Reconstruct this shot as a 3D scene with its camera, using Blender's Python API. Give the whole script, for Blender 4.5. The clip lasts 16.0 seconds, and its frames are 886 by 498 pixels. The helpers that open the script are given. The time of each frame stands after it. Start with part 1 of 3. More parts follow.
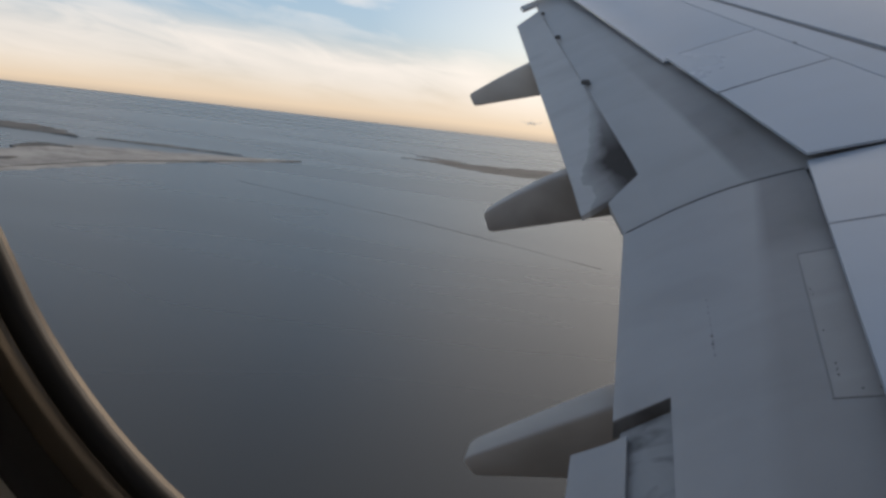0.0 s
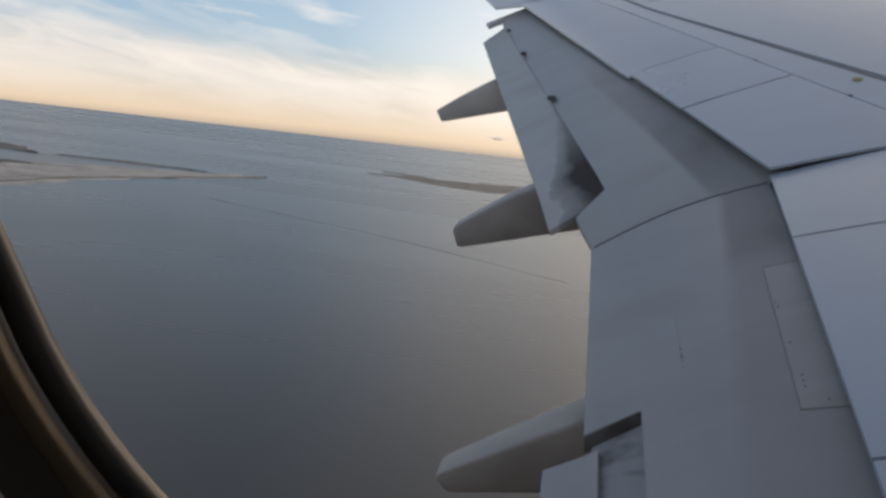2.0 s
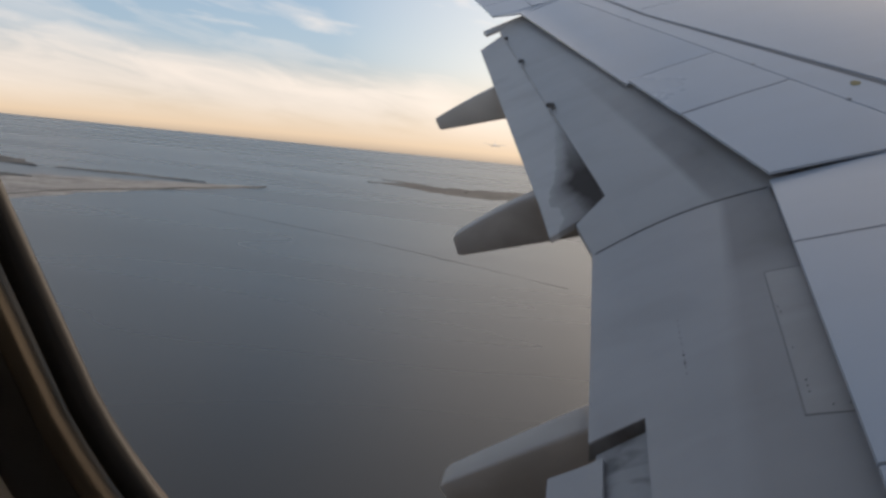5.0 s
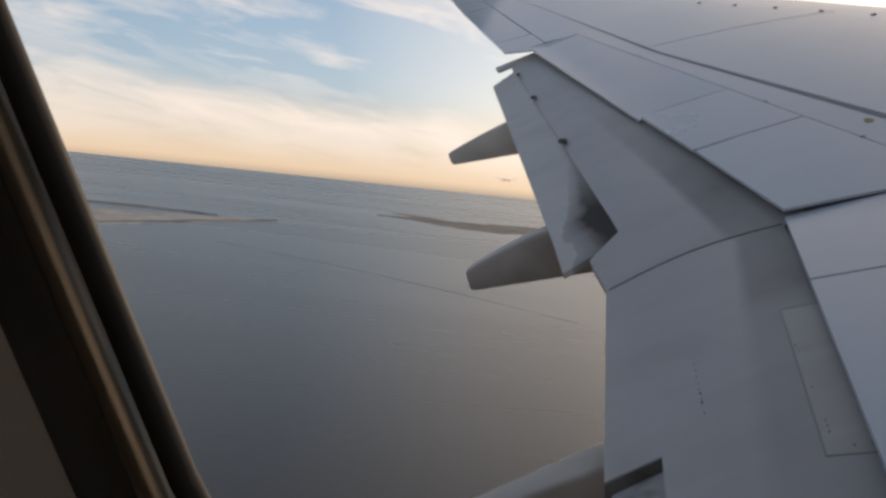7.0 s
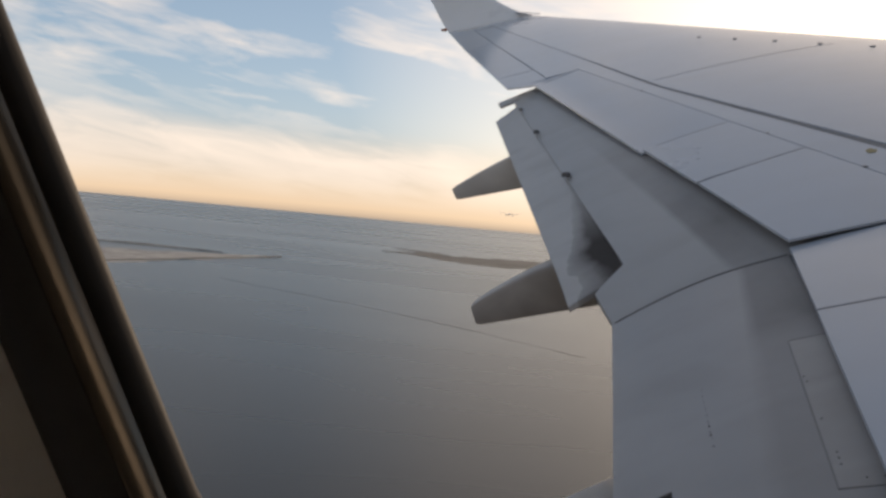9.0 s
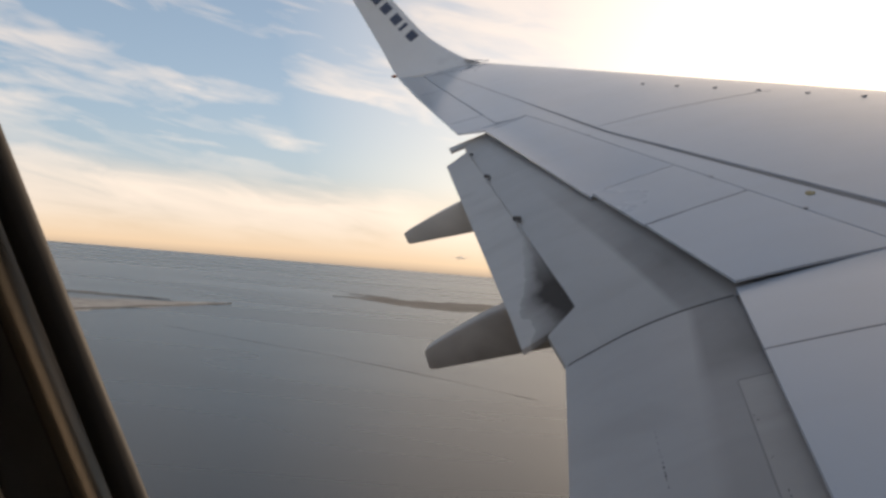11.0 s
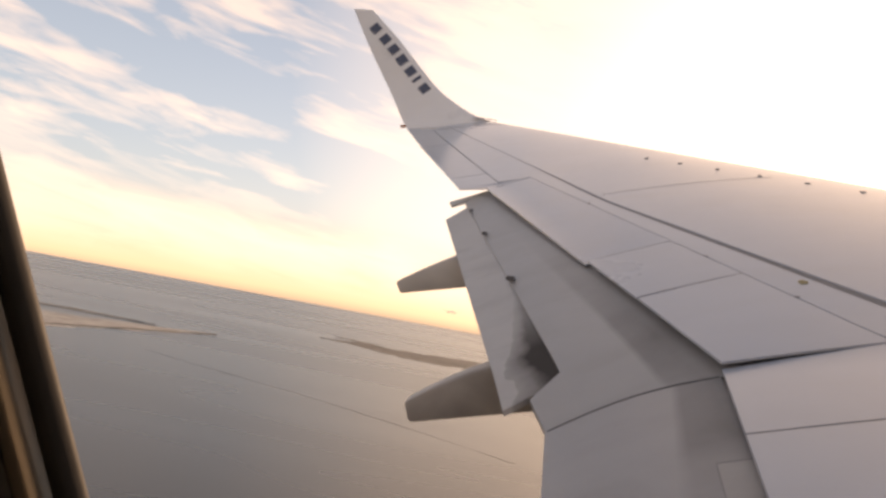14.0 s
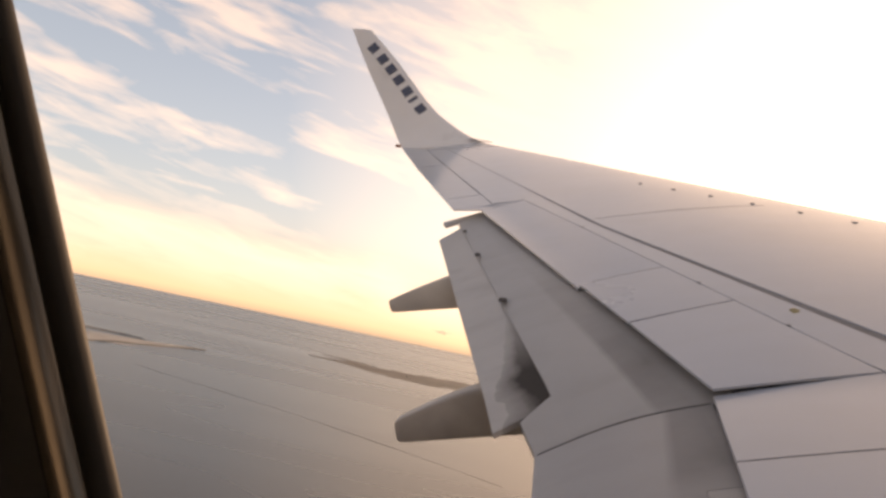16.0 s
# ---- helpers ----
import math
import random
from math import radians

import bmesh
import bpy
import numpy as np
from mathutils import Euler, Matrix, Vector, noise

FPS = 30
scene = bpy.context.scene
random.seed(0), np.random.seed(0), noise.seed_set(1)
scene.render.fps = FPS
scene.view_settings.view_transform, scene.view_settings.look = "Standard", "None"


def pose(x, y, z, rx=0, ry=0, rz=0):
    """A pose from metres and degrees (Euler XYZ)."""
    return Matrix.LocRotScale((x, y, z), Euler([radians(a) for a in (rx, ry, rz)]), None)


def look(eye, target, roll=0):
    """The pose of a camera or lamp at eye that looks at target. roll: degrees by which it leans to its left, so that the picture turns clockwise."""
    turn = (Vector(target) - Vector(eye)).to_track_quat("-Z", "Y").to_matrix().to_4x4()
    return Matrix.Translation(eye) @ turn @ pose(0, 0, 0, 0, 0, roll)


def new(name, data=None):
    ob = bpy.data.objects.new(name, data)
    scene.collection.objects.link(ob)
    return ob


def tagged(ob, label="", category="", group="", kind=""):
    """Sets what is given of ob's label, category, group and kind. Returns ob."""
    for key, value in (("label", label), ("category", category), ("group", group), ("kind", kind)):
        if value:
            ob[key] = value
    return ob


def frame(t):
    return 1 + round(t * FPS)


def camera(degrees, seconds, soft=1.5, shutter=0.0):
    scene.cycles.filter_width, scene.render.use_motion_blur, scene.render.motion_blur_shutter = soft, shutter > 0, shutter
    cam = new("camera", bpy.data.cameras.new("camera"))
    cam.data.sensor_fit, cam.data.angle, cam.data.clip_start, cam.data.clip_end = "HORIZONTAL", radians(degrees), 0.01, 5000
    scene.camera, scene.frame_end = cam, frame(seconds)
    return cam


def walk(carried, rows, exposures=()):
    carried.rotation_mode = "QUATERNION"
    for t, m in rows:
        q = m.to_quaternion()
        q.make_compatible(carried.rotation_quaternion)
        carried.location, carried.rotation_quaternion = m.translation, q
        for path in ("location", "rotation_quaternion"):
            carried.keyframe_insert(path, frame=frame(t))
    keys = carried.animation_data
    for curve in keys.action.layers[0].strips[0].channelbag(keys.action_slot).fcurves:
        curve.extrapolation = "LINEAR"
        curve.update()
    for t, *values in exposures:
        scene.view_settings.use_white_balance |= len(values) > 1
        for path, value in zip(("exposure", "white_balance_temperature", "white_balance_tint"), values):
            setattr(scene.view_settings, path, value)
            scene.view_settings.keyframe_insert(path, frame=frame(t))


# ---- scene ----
cam = camera(56.0, 16.0, soft=3.0)

# The aeroplane's own axes: x forward, y out along the port wing, z up; the bank and the pitch put it over the level sea.
BANK, PITCH = 9.0, 6.4
PLANE = Matrix.Rotation(radians(BANK), 4, "X") @ Matrix.Rotation(radians(-PITCH), 4, "Y")
SEA_Z = -180.0

# seconds, eye x y z, turn x y z in the aeroplane's axes
PATH = [
    (0.0, -6.4205, 1.6, 0.7924, 72.43, 1.64, 12.68),
    (0.5, -6.4258, 1.6, 0.7942, 72.58, 1.23, 11.76),
    (1.0, -6.4250, 1.6, 0.7943, 72.43, 1.68, 11.60),
    (1.5, -6.4264, 1.6, 0.7944, 72.46, 1.54, 11.39),
    (2.0, -6.4316, 1.6, 0.7945, 73.41, 1.37, 10.39),
    (2.5, -6.4308, 1.6, 0.7946, 73.37, 1.89, 10.45),
    (3.0, -6.4337, 1.6, 0.7959, 73.75, 1.58, 10.48),
    (3.5, -6.4346, 1.6, 0.7972, 73.85, 1.51, 10.48),
    (6.0, -6.4403, 1.6, 0.8025, 74.13, 3.00, 10.36),
    (6.5, -6.4415, 1.6, 0.8036, 75.13, 2.94, 11.16),
    (7.0, -6.4536, 1.6, 0.8082, 76.25, 1.96, 10.91),
    (7.5, -6.4562, 1.6, 0.8051, 76.55, 1.71, 11.27),
    (8.0, -6.4577, 1.6, 0.8019, 77.53, 2.25, 11.64),
    (10.5, -6.4446, 1.6, 0.8077, 80.39, 3.73, 9.29),
    (11.0, -6.4582, 1.6, 0.8072, 81.54, 2.70, 7.72),
    (11.5, -6.4634, 1.6, 0.8073, 82.36, 2.31, 7.22),
    (12.0, -6.4554, 1.6, 0.8074, 81.11, 2.53, 7.95),
    (12.5, -6.4538, 1.6, 0.8076, 81.07, 2.78, 7.63),
    (13.0, -6.4549, 1.6, 0.8076, 82.97, 1.06, 7.63),
    (13.5, -6.4507, 1.6, 0.8076, 84.15, -2.16, 8.66),
    (14.0, -6.4563, 1.6, 0.8077, 85.16, -3.05, 7.95),
    (14.5, -6.4627, 1.6, 0.8074, 86.00, -3.59, 7.36),
    (15.0, -6.4632, 1.6, 0.8074, 86.04, -3.42, 7.91),
    (15.5, -6.4641, 1.6, 0.8074, 86.64, -3.98, 8.74),
    (16.0, -6.4650, 1.6, 0.8075, 86.58, -4.42, 7.50),
]
walk(cam, [(t, PLANE @ pose(x, y, z, rx, ry, rz)) for t, x, y, z, rx, ry, rz in PATH],
     [(0.0, 0.2, 6700, 13), (3.5, 0.25, 6950, 15), (6.0, 0.16, 7100, 16), (8.0, 0.2, 7400, 17), (10.5, 0.26, 7600, 17), (11.5, 0.3, 7600, 17), (12.0, 0.5, 8700, 22), (13.0, 0.75, 9700, 28), (16.0, 0.66, 10300, 30)])

# ---- sky, sun ----
SUN_AZ, SUN_EL = 26.0, 17.0      # degrees: from +y towards +x, above the sea
sun_dir = Vector((math.sin(radians(SUN_AZ)) * math.cos(radians(SUN_EL)), math.cos(radians(SUN_AZ)) * math.cos(radians(SUN_EL)), math.sin(radians(SUN_EL))))
sun = new("sun", bpy.data.lights.new("sun", "SUN"))
sun.data.energy, sun.data.angle, sun.data.color = 2.0, radians(1.0), (1.0, 0.86, 0.68)
sun.matrix_world = look((0, 0, 0), -sun_dir)


class Nodes:
    """Short hand for a node tree."""

    def __init__(self, tree):
        self.tree = tree
        tree.nodes.clear()

    def add(self, kind, sockets=None):
        n = self.tree.nodes.new(kind)
        for k, v in (sockets or {}).items():
            if isinstance(v, bpy.types.NodeSocket):
                self.tree.links.new(v, n.inputs[k])
            else:
                n.inputs[k].default_value = v
        return n

    def math(self, op, a, b=0.0, clamp=False):
        n = self.add("ShaderNodeMath", {0: a, 1: b})
        n.operation, n.use_clamp = op, clamp
        return n.outputs[0]

    def vector(self, op, a, b):
        n = self.add("ShaderNodeVectorMath", {0: a, 1: b})
        n.operation = op
        return n.outputs["Value"]

    def ramp(self, fac, stops):
        n = self.add("ShaderNodeValToRGB", {0: fac})
        r = n.color_ramp
        while len(r.elements) < len(stops):
            r.elements.new(0.5)
        for e, (p, c) in zip(r.elements, stops):
            e.position = p
            e.color = (*c, 1) if isinstance(c, tuple) else (c, c, c, 1)
        return n.outputs[0]

    def mix(self, fac, a, b, blend="MIX"):
        n = self.add("ShaderNodeMix")
        n.data_type, n.blend_type = "RGBA", blend
        for k, v in ((0, fac), (6, a), (7, b)):
            if isinstance(v, bpy.types.NodeSocket):
                self.tree.links.new(v, n.inputs[k])
            else:
                n.inputs[k].default_value = (*v, 1) if isinstance(v, tuple) else v
        return n.outputs[2]

    def noise(self, vec, scale, detail=4.0, rough=0.55, distort=0.0):
        return self.add("ShaderNodeTexNoise", {"Vector": vec, "Scale": scale, "Detail": detail, "Roughness": rough, "Distortion": distort}).outputs["Fac"]

    def mapped(self, vec, scale=(1, 1, 1), turn=(0, 0, 0), loc=(0, 0, 0)):
        return self.add("ShaderNodeMapping", {"Vector": vec, "Scale": scale, "Rotation": turn, "Location": loc}).outputs[0]


world = bpy.data.worlds.new("world")
scene.world = world
world.use_nodes = True
W = Nodes(world.node_tree)
way = W.add("ShaderNodeTexCoord").outputs["Generated"]
xyz = W.add("ShaderNodeSeparateXYZ", {0: way})
up = W.math("MAXIMUM", xyz.outputs[2], 0.012)
flat = W.add("ShaderNodeCombineXYZ", {0: xyz.outputs[0], 1: xyz.outputs[1], 2: up}).outputs[0]
up = W.math("MAXIMUM", W.math("ADD", xyz.outputs[2], 0.036), 0.0)      # above the sea's edge, which lies lower than the eye
nishita = W.add("ShaderNodeTexSky")
nishita.sky_type, nishita.sun_disc = "NISHITA", False
nishita.sun_elevation, nishita.sun_rotation = radians(SUN_EL), radians(SUN_AZ)
nishita.altitude, nishita.air_density, nishita.dust_density, nishita.ozone_density = 200.0, 1.0, 1.2, 2.0
world.node_tree.links.new(flat, nishita.inputs[0])
sky = nishita.outputs[0]
# the clear evening blue away from the sun, and the haze low over the sea
toward = W.vector("DOT_PRODUCT", way, tuple(sun_dir))
glow = W.ramp(toward, [(0.72, 0.0), (0.90, 0.35), (0.985, 1.0)])
sky = W.mix(0.66, sky, W.mix(glow, (2.6, 4.3, 6.3), (19.0, 16.8, 13.6)))
haze = W.ramp(up, [(0.0, 0.97), (0.03, 0.82), (0.06, 0.42), (0.105, 0.0)])
warm = W.mix(W.ramp(up, [(0.01, 0.0), (0.05, 1.0)]), (7.4, 5.9, 4.15), (7.2, 6.4, 5.0))
sky = W.mix(haze, sky, W.mix(glow, warm, (9.5, 7.6, 5.4)))
# cloud: one broad streaked bank low in the sky, blue above it with torn patches
turn = W.math("ARCTAN2", xyz.outputs[0], xyz.outputs[1])
sheet = W.add("ShaderNodeCombineXYZ", {0: turn, 1: up, 2: 0.0}).outputs[0]
slant = W.mapped(sheet, (1, 1, 1), (0, 0, radians(7)))
broad = W.noise(W.mapped(slant, (2.6, 9.0, 1), (0, 0, 0), (1.7, 0.4, 0)), 1.0, 6.0, 0.55, 0.4)
streak = W.noise(W.mapped(slant, (3.2, 26.0, 1), (0, 0, 0), (0.3, 2.4, 0)), 1.0, 5.0, 0.5, 0.5)
wisp = W.noise(W.mapped(slant, (11.0, 48.0, 1), (0, 0, 0), (2.3, 5.1, 0)), 1.0, 4.0, 0.55, 0.8)
# height of the bank's upper edge, falling forward
brim = W.math("ADD", W.math("MULTIPLY", turn, -0.055), 0.064)
brim = W.math("ADD", brim, W.math("MULTIPLY", W.math("SUBTRACT", broad, 0.5), 0.08))
brim = W.math("ADD", brim, W.math("MULTIPLY", W.math("SUBTRACT", wisp, 0.5), 0.035))
over = W.math("ADD", W.math("SUBTRACT", up, brim), 0.5)
body = W.ramp(over, [(0.42, 1.0), (0.485, 0.92), (0.520, 0.0)])
body = W.math("MULTIPLY", body, W.ramp(W.math("ADD", W.math("MULTIPLY", streak, 0.7), W.math("MULTIPLY", wisp, 0.3)), [(0.36, 0.12), (0.48, 0.70), (0.60, 1.0)]))
torn = W.math("ADD", W.math("MULTIPLY", broad, 0.5), W.math("ADD", W.math("MULTIPLY", streak, 0.3), W.math("MULTIPLY", wisp, 0.2)))
torn = W.math("MULTIPLY", W.ramp(torn, [(0.475, 0.0), (0.56, 0.65), (0.66, 1.0)]), W.ramp(over, [(0.49, 0.0), (0.54, 1.0)]))
cover = W.math("MAXIMUM", body, torn)
cover = W.math("MULTIPLY", cover, W.ramp(up, [(0.014, 0.0), (0.035, 0.5), (0.062, 0.95)]))
tone = W.mix(0.6, W.add("ShaderNodeHueSaturation", {"Saturation": 0.35, "Value": 1.4, "Color": sky}).outputs[0], (8.8, 8.0, 7.0))
clouded = W.mix(cover, sky, tone)
# the sky deepens towards the zenith
clouded = W.mix(1.0, clouded, W.ramp(up, [(0.12, 1.0), (0.40, (0.78, 0.79, 0.82)), (1.0, (0.46, 0.47, 0.50))]), "MULTIPLY")
# thick sea mist along the sea's edge
clouded = W.mix(W.ramp(up, [(0.0, 0.75), (0.0035, 0.45), (0.011, 0.0)]), clouded, (3.1, 2.75, 2.5))
back = W.add("ShaderNodeBackground", {"Color": clouded, "Strength": 0.1})
W.add("ShaderNodeOutputWorld", {"Surface": back.outputs[0]})


# ---- materials ----
def material(name, base, rough=0.4, metal=0.0, grain=0.0, dirt=None, scale=1.0, stretch=(1, 1, 1), bump=0.0, coat=0.0, spec=0.5, soot_shade=None, dull_band=0.0):
    m = bpy.data.materials.new(name)
    m.use_nodes = True
    N = Nodes(m.node_tree)
    pos = N.add("ShaderNodeTexCoord").outputs["Object"]
    big = N.noise(N.mapped(pos, stretch), 0.9 * scale, 4.0, 0.6)
    small = N.noise(N.mapped(pos, stretch), 14.0 * scale, 5.0, 0.65)
    col = N.mix(N.ramp(big, [(0.35, 0.0), (0.7, 1.0)]), tuple(c * (1 - grain) for c in base), tuple(min(1, c * (1 + grain)) for c in base))
    col = N.mix(N.math("MULTIPLY", N.ramp(small, [(0.45, 0.0), (0.8, 1.0)]), grain), col, tuple(c * 0.45 for c in base))
    if dirt:
        marks = N.math("MULTIPLY", N.ramp(N.noise(N.mapped(pos, (stretch[0], stretch[1] * 2.2, stretch[2]), (0, 0, 0.2)), 2.6 * scale, 3.0, 0.5, 0.6), [(0.45, 0.0), (0.75, 1.0)]), dirt[1])
        col = N.mix(marks, col, dirt[0])
    dull = 0.0
    if soot_shade:
        # sooty exhaust marks with painted shade: long wedge behind the outboard flap, broad inboard
        p = N.add("ShaderNodeSeparateXYZ", {0: pos})
        behind = N.math("SUBTRACT", N.math("SUBTRACT", N.math("MULTIPLY", p.outputs[1], -0.24), p.outputs[0]), 4.93)
        broad = N.math("MAXIMUM", N.math("MULTIPLY", N.math("SUBTRACT", 7.5, p.outputs[1]), 0.19), 0.02)
        patch = N.math("ADD", N.math("DIVIDE", behind, broad), N.math("MULTIPLY", N.math("SUBTRACT", N.noise(pos, 3.2, 3.0, 0.5, 0.2), 0.5), 1.1))
        dull = N.math("MULTIPLY", N.ramp(patch, [(0.3, 1.0), (0.6, 0.55), (1.05, 0.25), (1.15, 0.0)]), N.math("MULTIPLY", N.math("MULTIPLY", N.math("SUBTRACT", 7.6, p.outputs[1]), 0.9, True), soot_shade))
        col = N.mix(dull, col, (0.04, 0.034, 0.032))
    if dull_band:
        # a duller, darker band behind the spoilers' edge, wider inboard and fading outboard
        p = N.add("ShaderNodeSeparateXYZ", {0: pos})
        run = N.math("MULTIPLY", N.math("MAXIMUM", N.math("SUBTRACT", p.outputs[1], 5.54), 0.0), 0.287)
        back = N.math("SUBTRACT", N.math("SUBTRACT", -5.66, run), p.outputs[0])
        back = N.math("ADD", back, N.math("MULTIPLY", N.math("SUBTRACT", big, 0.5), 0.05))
        reach = N.math("ADD", N.math("MULTIPLY", N.math("MAXIMUM", N.math("SUBTRACT", 5.54, p.outputs[1]), 0.0), 0.095), dull_band)
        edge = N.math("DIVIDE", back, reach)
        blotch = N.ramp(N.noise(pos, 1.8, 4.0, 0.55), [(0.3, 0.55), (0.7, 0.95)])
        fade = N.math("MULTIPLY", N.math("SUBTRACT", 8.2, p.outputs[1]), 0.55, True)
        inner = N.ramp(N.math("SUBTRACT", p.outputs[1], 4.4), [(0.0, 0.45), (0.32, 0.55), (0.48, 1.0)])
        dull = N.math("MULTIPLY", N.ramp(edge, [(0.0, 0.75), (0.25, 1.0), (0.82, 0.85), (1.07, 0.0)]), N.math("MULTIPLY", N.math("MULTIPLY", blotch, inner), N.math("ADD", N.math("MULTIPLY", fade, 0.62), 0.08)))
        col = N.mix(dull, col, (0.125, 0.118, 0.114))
    r = N.math("ADD", N.math("MULTIPLY", small, 0.06), rough - 0.03)
    r = N.math("ADD", r, N.math("MULTIPLY", N.math("SUBTRACT", big, 0.5), 0.22))
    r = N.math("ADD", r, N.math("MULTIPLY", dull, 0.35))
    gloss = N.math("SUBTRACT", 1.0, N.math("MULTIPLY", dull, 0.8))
    bsdf = N.add("ShaderNodeBsdfPrincipled", {"Base Color": col, "Roughness": r, "Metallic": metal, "Coat Weight": N.math("MULTIPLY", gloss, coat), "Coat Roughness": 0.15, "Specular IOR Level": N.math("MULTIPLY", gloss, spec)})
    if bump:
        b = N.add("ShaderNodeBump", {"Height": small, "Strength": bump, "Distance": 0.004})
        m.node_tree.links.new(b.outputs[0], bsdf.inputs["Normal"])
    N.add("ShaderNodeOutputMaterial", {"Surface": bsdf.outputs[0]})
    return m


SKIN = material("wing_paint", (0.335, 0.388, 0.460), 0.30, 0.0, 0.04, ((0.28, 0.275, 0.27), 0.18), 0.4, (0.8, 0.8, 1), 0.0, 0.65)
# one flap paint; inboard shade and outboard light are put into its two bases
SHADED_FLAP = material("inboard_flap_shaded_paint", (0.315, 0.318, 0.33), 0.38, 0.0, 0.06, ((0.21, 0.205, 0.20), 0.32), 0.55, (0.9, 0.9, 1), 0.0, 0.1, dull_band=0.225)
LIT_FLAP = material("outboard_flap_lit_paint", (0.375, 0.38, 0.388), 0.38, 0.0, 0.06, ((0.27, 0.262, 0.255), 0.32), 0.55, (0.9, 0.9, 1), 0.0, 0.1, dull_band=0.225)
# aft flap copy: caught light in the pale base, shade in the sooty wedge
GRIMY_SHADED = material("grimy_shaded_flap_paint", (0.46, 0.458, 0.455), 0.4, 0.0, 0.08, ((0.20, 0.185, 0.175), 0.35), 0.7, (0.9, 0.9, 1), 0.0, 0.05, soot_shade=0.95)
PANEL = material("access_panel_paint", (0.32, 0.318, 0.32), 0.42, 0.0, 0.06, ((0.22, 0.21, 0.20), 0.35), 0.9, (0.9, 0.9, 1), 0.0, 0.05)
SLOT = material("flap_slot_metal", (0.29, 0.295, 0.305), 0.5, 0.2, 0.1, ((0.035, 0.033, 0.033), 1.0), 1.8, (1.4, 0.8, 1))
SEAL = material("sealant_grey", (0.205, 0.205, 0.21), 0.6, 0.0, 0.15)
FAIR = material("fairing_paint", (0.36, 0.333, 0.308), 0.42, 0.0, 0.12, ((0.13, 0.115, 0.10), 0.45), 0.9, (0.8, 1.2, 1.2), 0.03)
# less grimy outermost fairing, the sunlight it catches put into a paler base
LIT_CLEAN_FAIR = material("lit_clean_fairing_paint", (0.56, 0.535, 0.50), 0.4, 0.0, 0.08, ((0.28, 0.25, 0.22), 0.35), 0.9, (0.8, 1.2, 1.2), 0.02, 0.1)
WHITE = material("winglet_white", (0.78, 0.775, 0.77), 0.3, 0.0, 0.03, None, 1.0, (1, 1, 1), 0.02, 0.2)
DARK = material("sealant_dark", (0.10, 0.10, 0.105), 0.6, 0.0, 0.2)
# recess colour: shade of the cove and the flap end, with grime
GAP = material("grimy_recess_shade", (0.15, 0.15, 0.155), 0.55, 0.2, 0.3, ((0.04, 0.036, 0.033), 0.8), 1.5)
JOINT = material("skin_joint_grey", (0.21, 0.21, 0.215), 0.5, 0.0, 0.1)
BLUE = material("livery_blue", (0.075, 0.09, 0.14), 0.35, 0.0, 0.05)
RUST = material("lamp_glass_red", (0.35, 0.12, 0.06), 0.2, 0.0, 0.05)
STAIN = material("sealant_yellow", (0.33, 0.27, 0.13), 0.6, 0.0, 0.2)
RUBBER = material("window_rubber", (0.055, 0.052, 0.052), 0.42, 0.0, 0.25, None, 20.0, (1, 1, 1), 0.02)
BROWN = material("window_spacer", (0.125, 0.098, 0.070), 0.14, 0.6, 0.10, ((0.06, 0.048, 0.037), 0.4), 12.0)
RIM = material("window_rim_rubber", (0.046, 0.042, 0.039), 0.6, 0.0, 0.2, None, 20.0, (1, 1, 1), 0.01, 0.0, 0.2)
HULL_PAINT = material("fuselage_paint", (0.40, 0.405, 0.415), 0.35, 0.0, 0.04, ((0.28, 0.28, 0.28), 0.2), 0.4)
LINER = material("cabin_liner", (0.78, 0.76, 0.73), 0.6, 0.0, 0.05, None, 10.0, (1, 1, 1), 0.03)


# ---- mesh helpers ----
def part(name, bm, mat, parent=None, label="", smooth=None):
    me = bpy.data.meshes.new(name)
    bmesh.ops.recalc_face_normals(bm, faces=bm.faces[:])
    bm.to_mesh(me)
    bm.free()
    me.materials.append(mat)
    ob = new(name, me)
    ob.parent = parent
    if smooth is not None:
        for p in me.polygons:
            p.use_smooth = True
        me.set_sharp_from_angle(angle=radians(smooth))
    if label:
        tagged(ob, label)
    return ob


def grid_faces(bm, rows, close_u=False, close_v=False):
    nv, nu = len(rows), len(rows[0])
    for j in range(nv if close_v else nv - 1):
        for i in range(nu if close_u else nu - 1):
            a, b = rows[j], rows[(j + 1) % nv]
            bm.faces.new((a[i], a[(i + 1) % nu], b[(i + 1) % nu], b[i]))


def slab(fn, nu, nv, thick, down=(0, 0, -1), round_edge=0.0):
    """A thick sheet: fn(u, v) is its upper face; the rim may be dropped a little, so that the edge is soft."""
    bm = bmesh.new()
    d = Vector(down) * thick
    us, vs = [i / nu for i in range(nu + 1)], [j / nv for j in range(nv + 1)]
    top = [[bm.verts.new(fn(u, v)) for u in us] for v in vs]
    bot = [[bm.verts.new(fn(u, v) + d) for u in us] for v in vs]
    grid_faces(bm, top)
    grid_faces(bm, bot)
    ring = [(0, i) for i in range(nu)] + [(j, nu) for j in range(nv)] + [(nv, i) for i in range(nu, 0, -1)] + [(j, 0) for j in range(nv, 0, -1)]
    for k, (j, i) in enumerate(ring):
        j2, i2 = ring[(k + 1) % len(ring)]
        bm.faces.new((top[j][i], top[j2][i2], bot[j2][i2], bot[j][i]))
    if round_edge:
        rim = [e for e in bm.edges if e.is_manifold and e.calc_face_angle(0) > 1.0]
        bmesh.ops.bevel(bm, geom=rim, offset=round_edge, segments=2, affect="EDGES", clamp_overlap=True)
    return bm


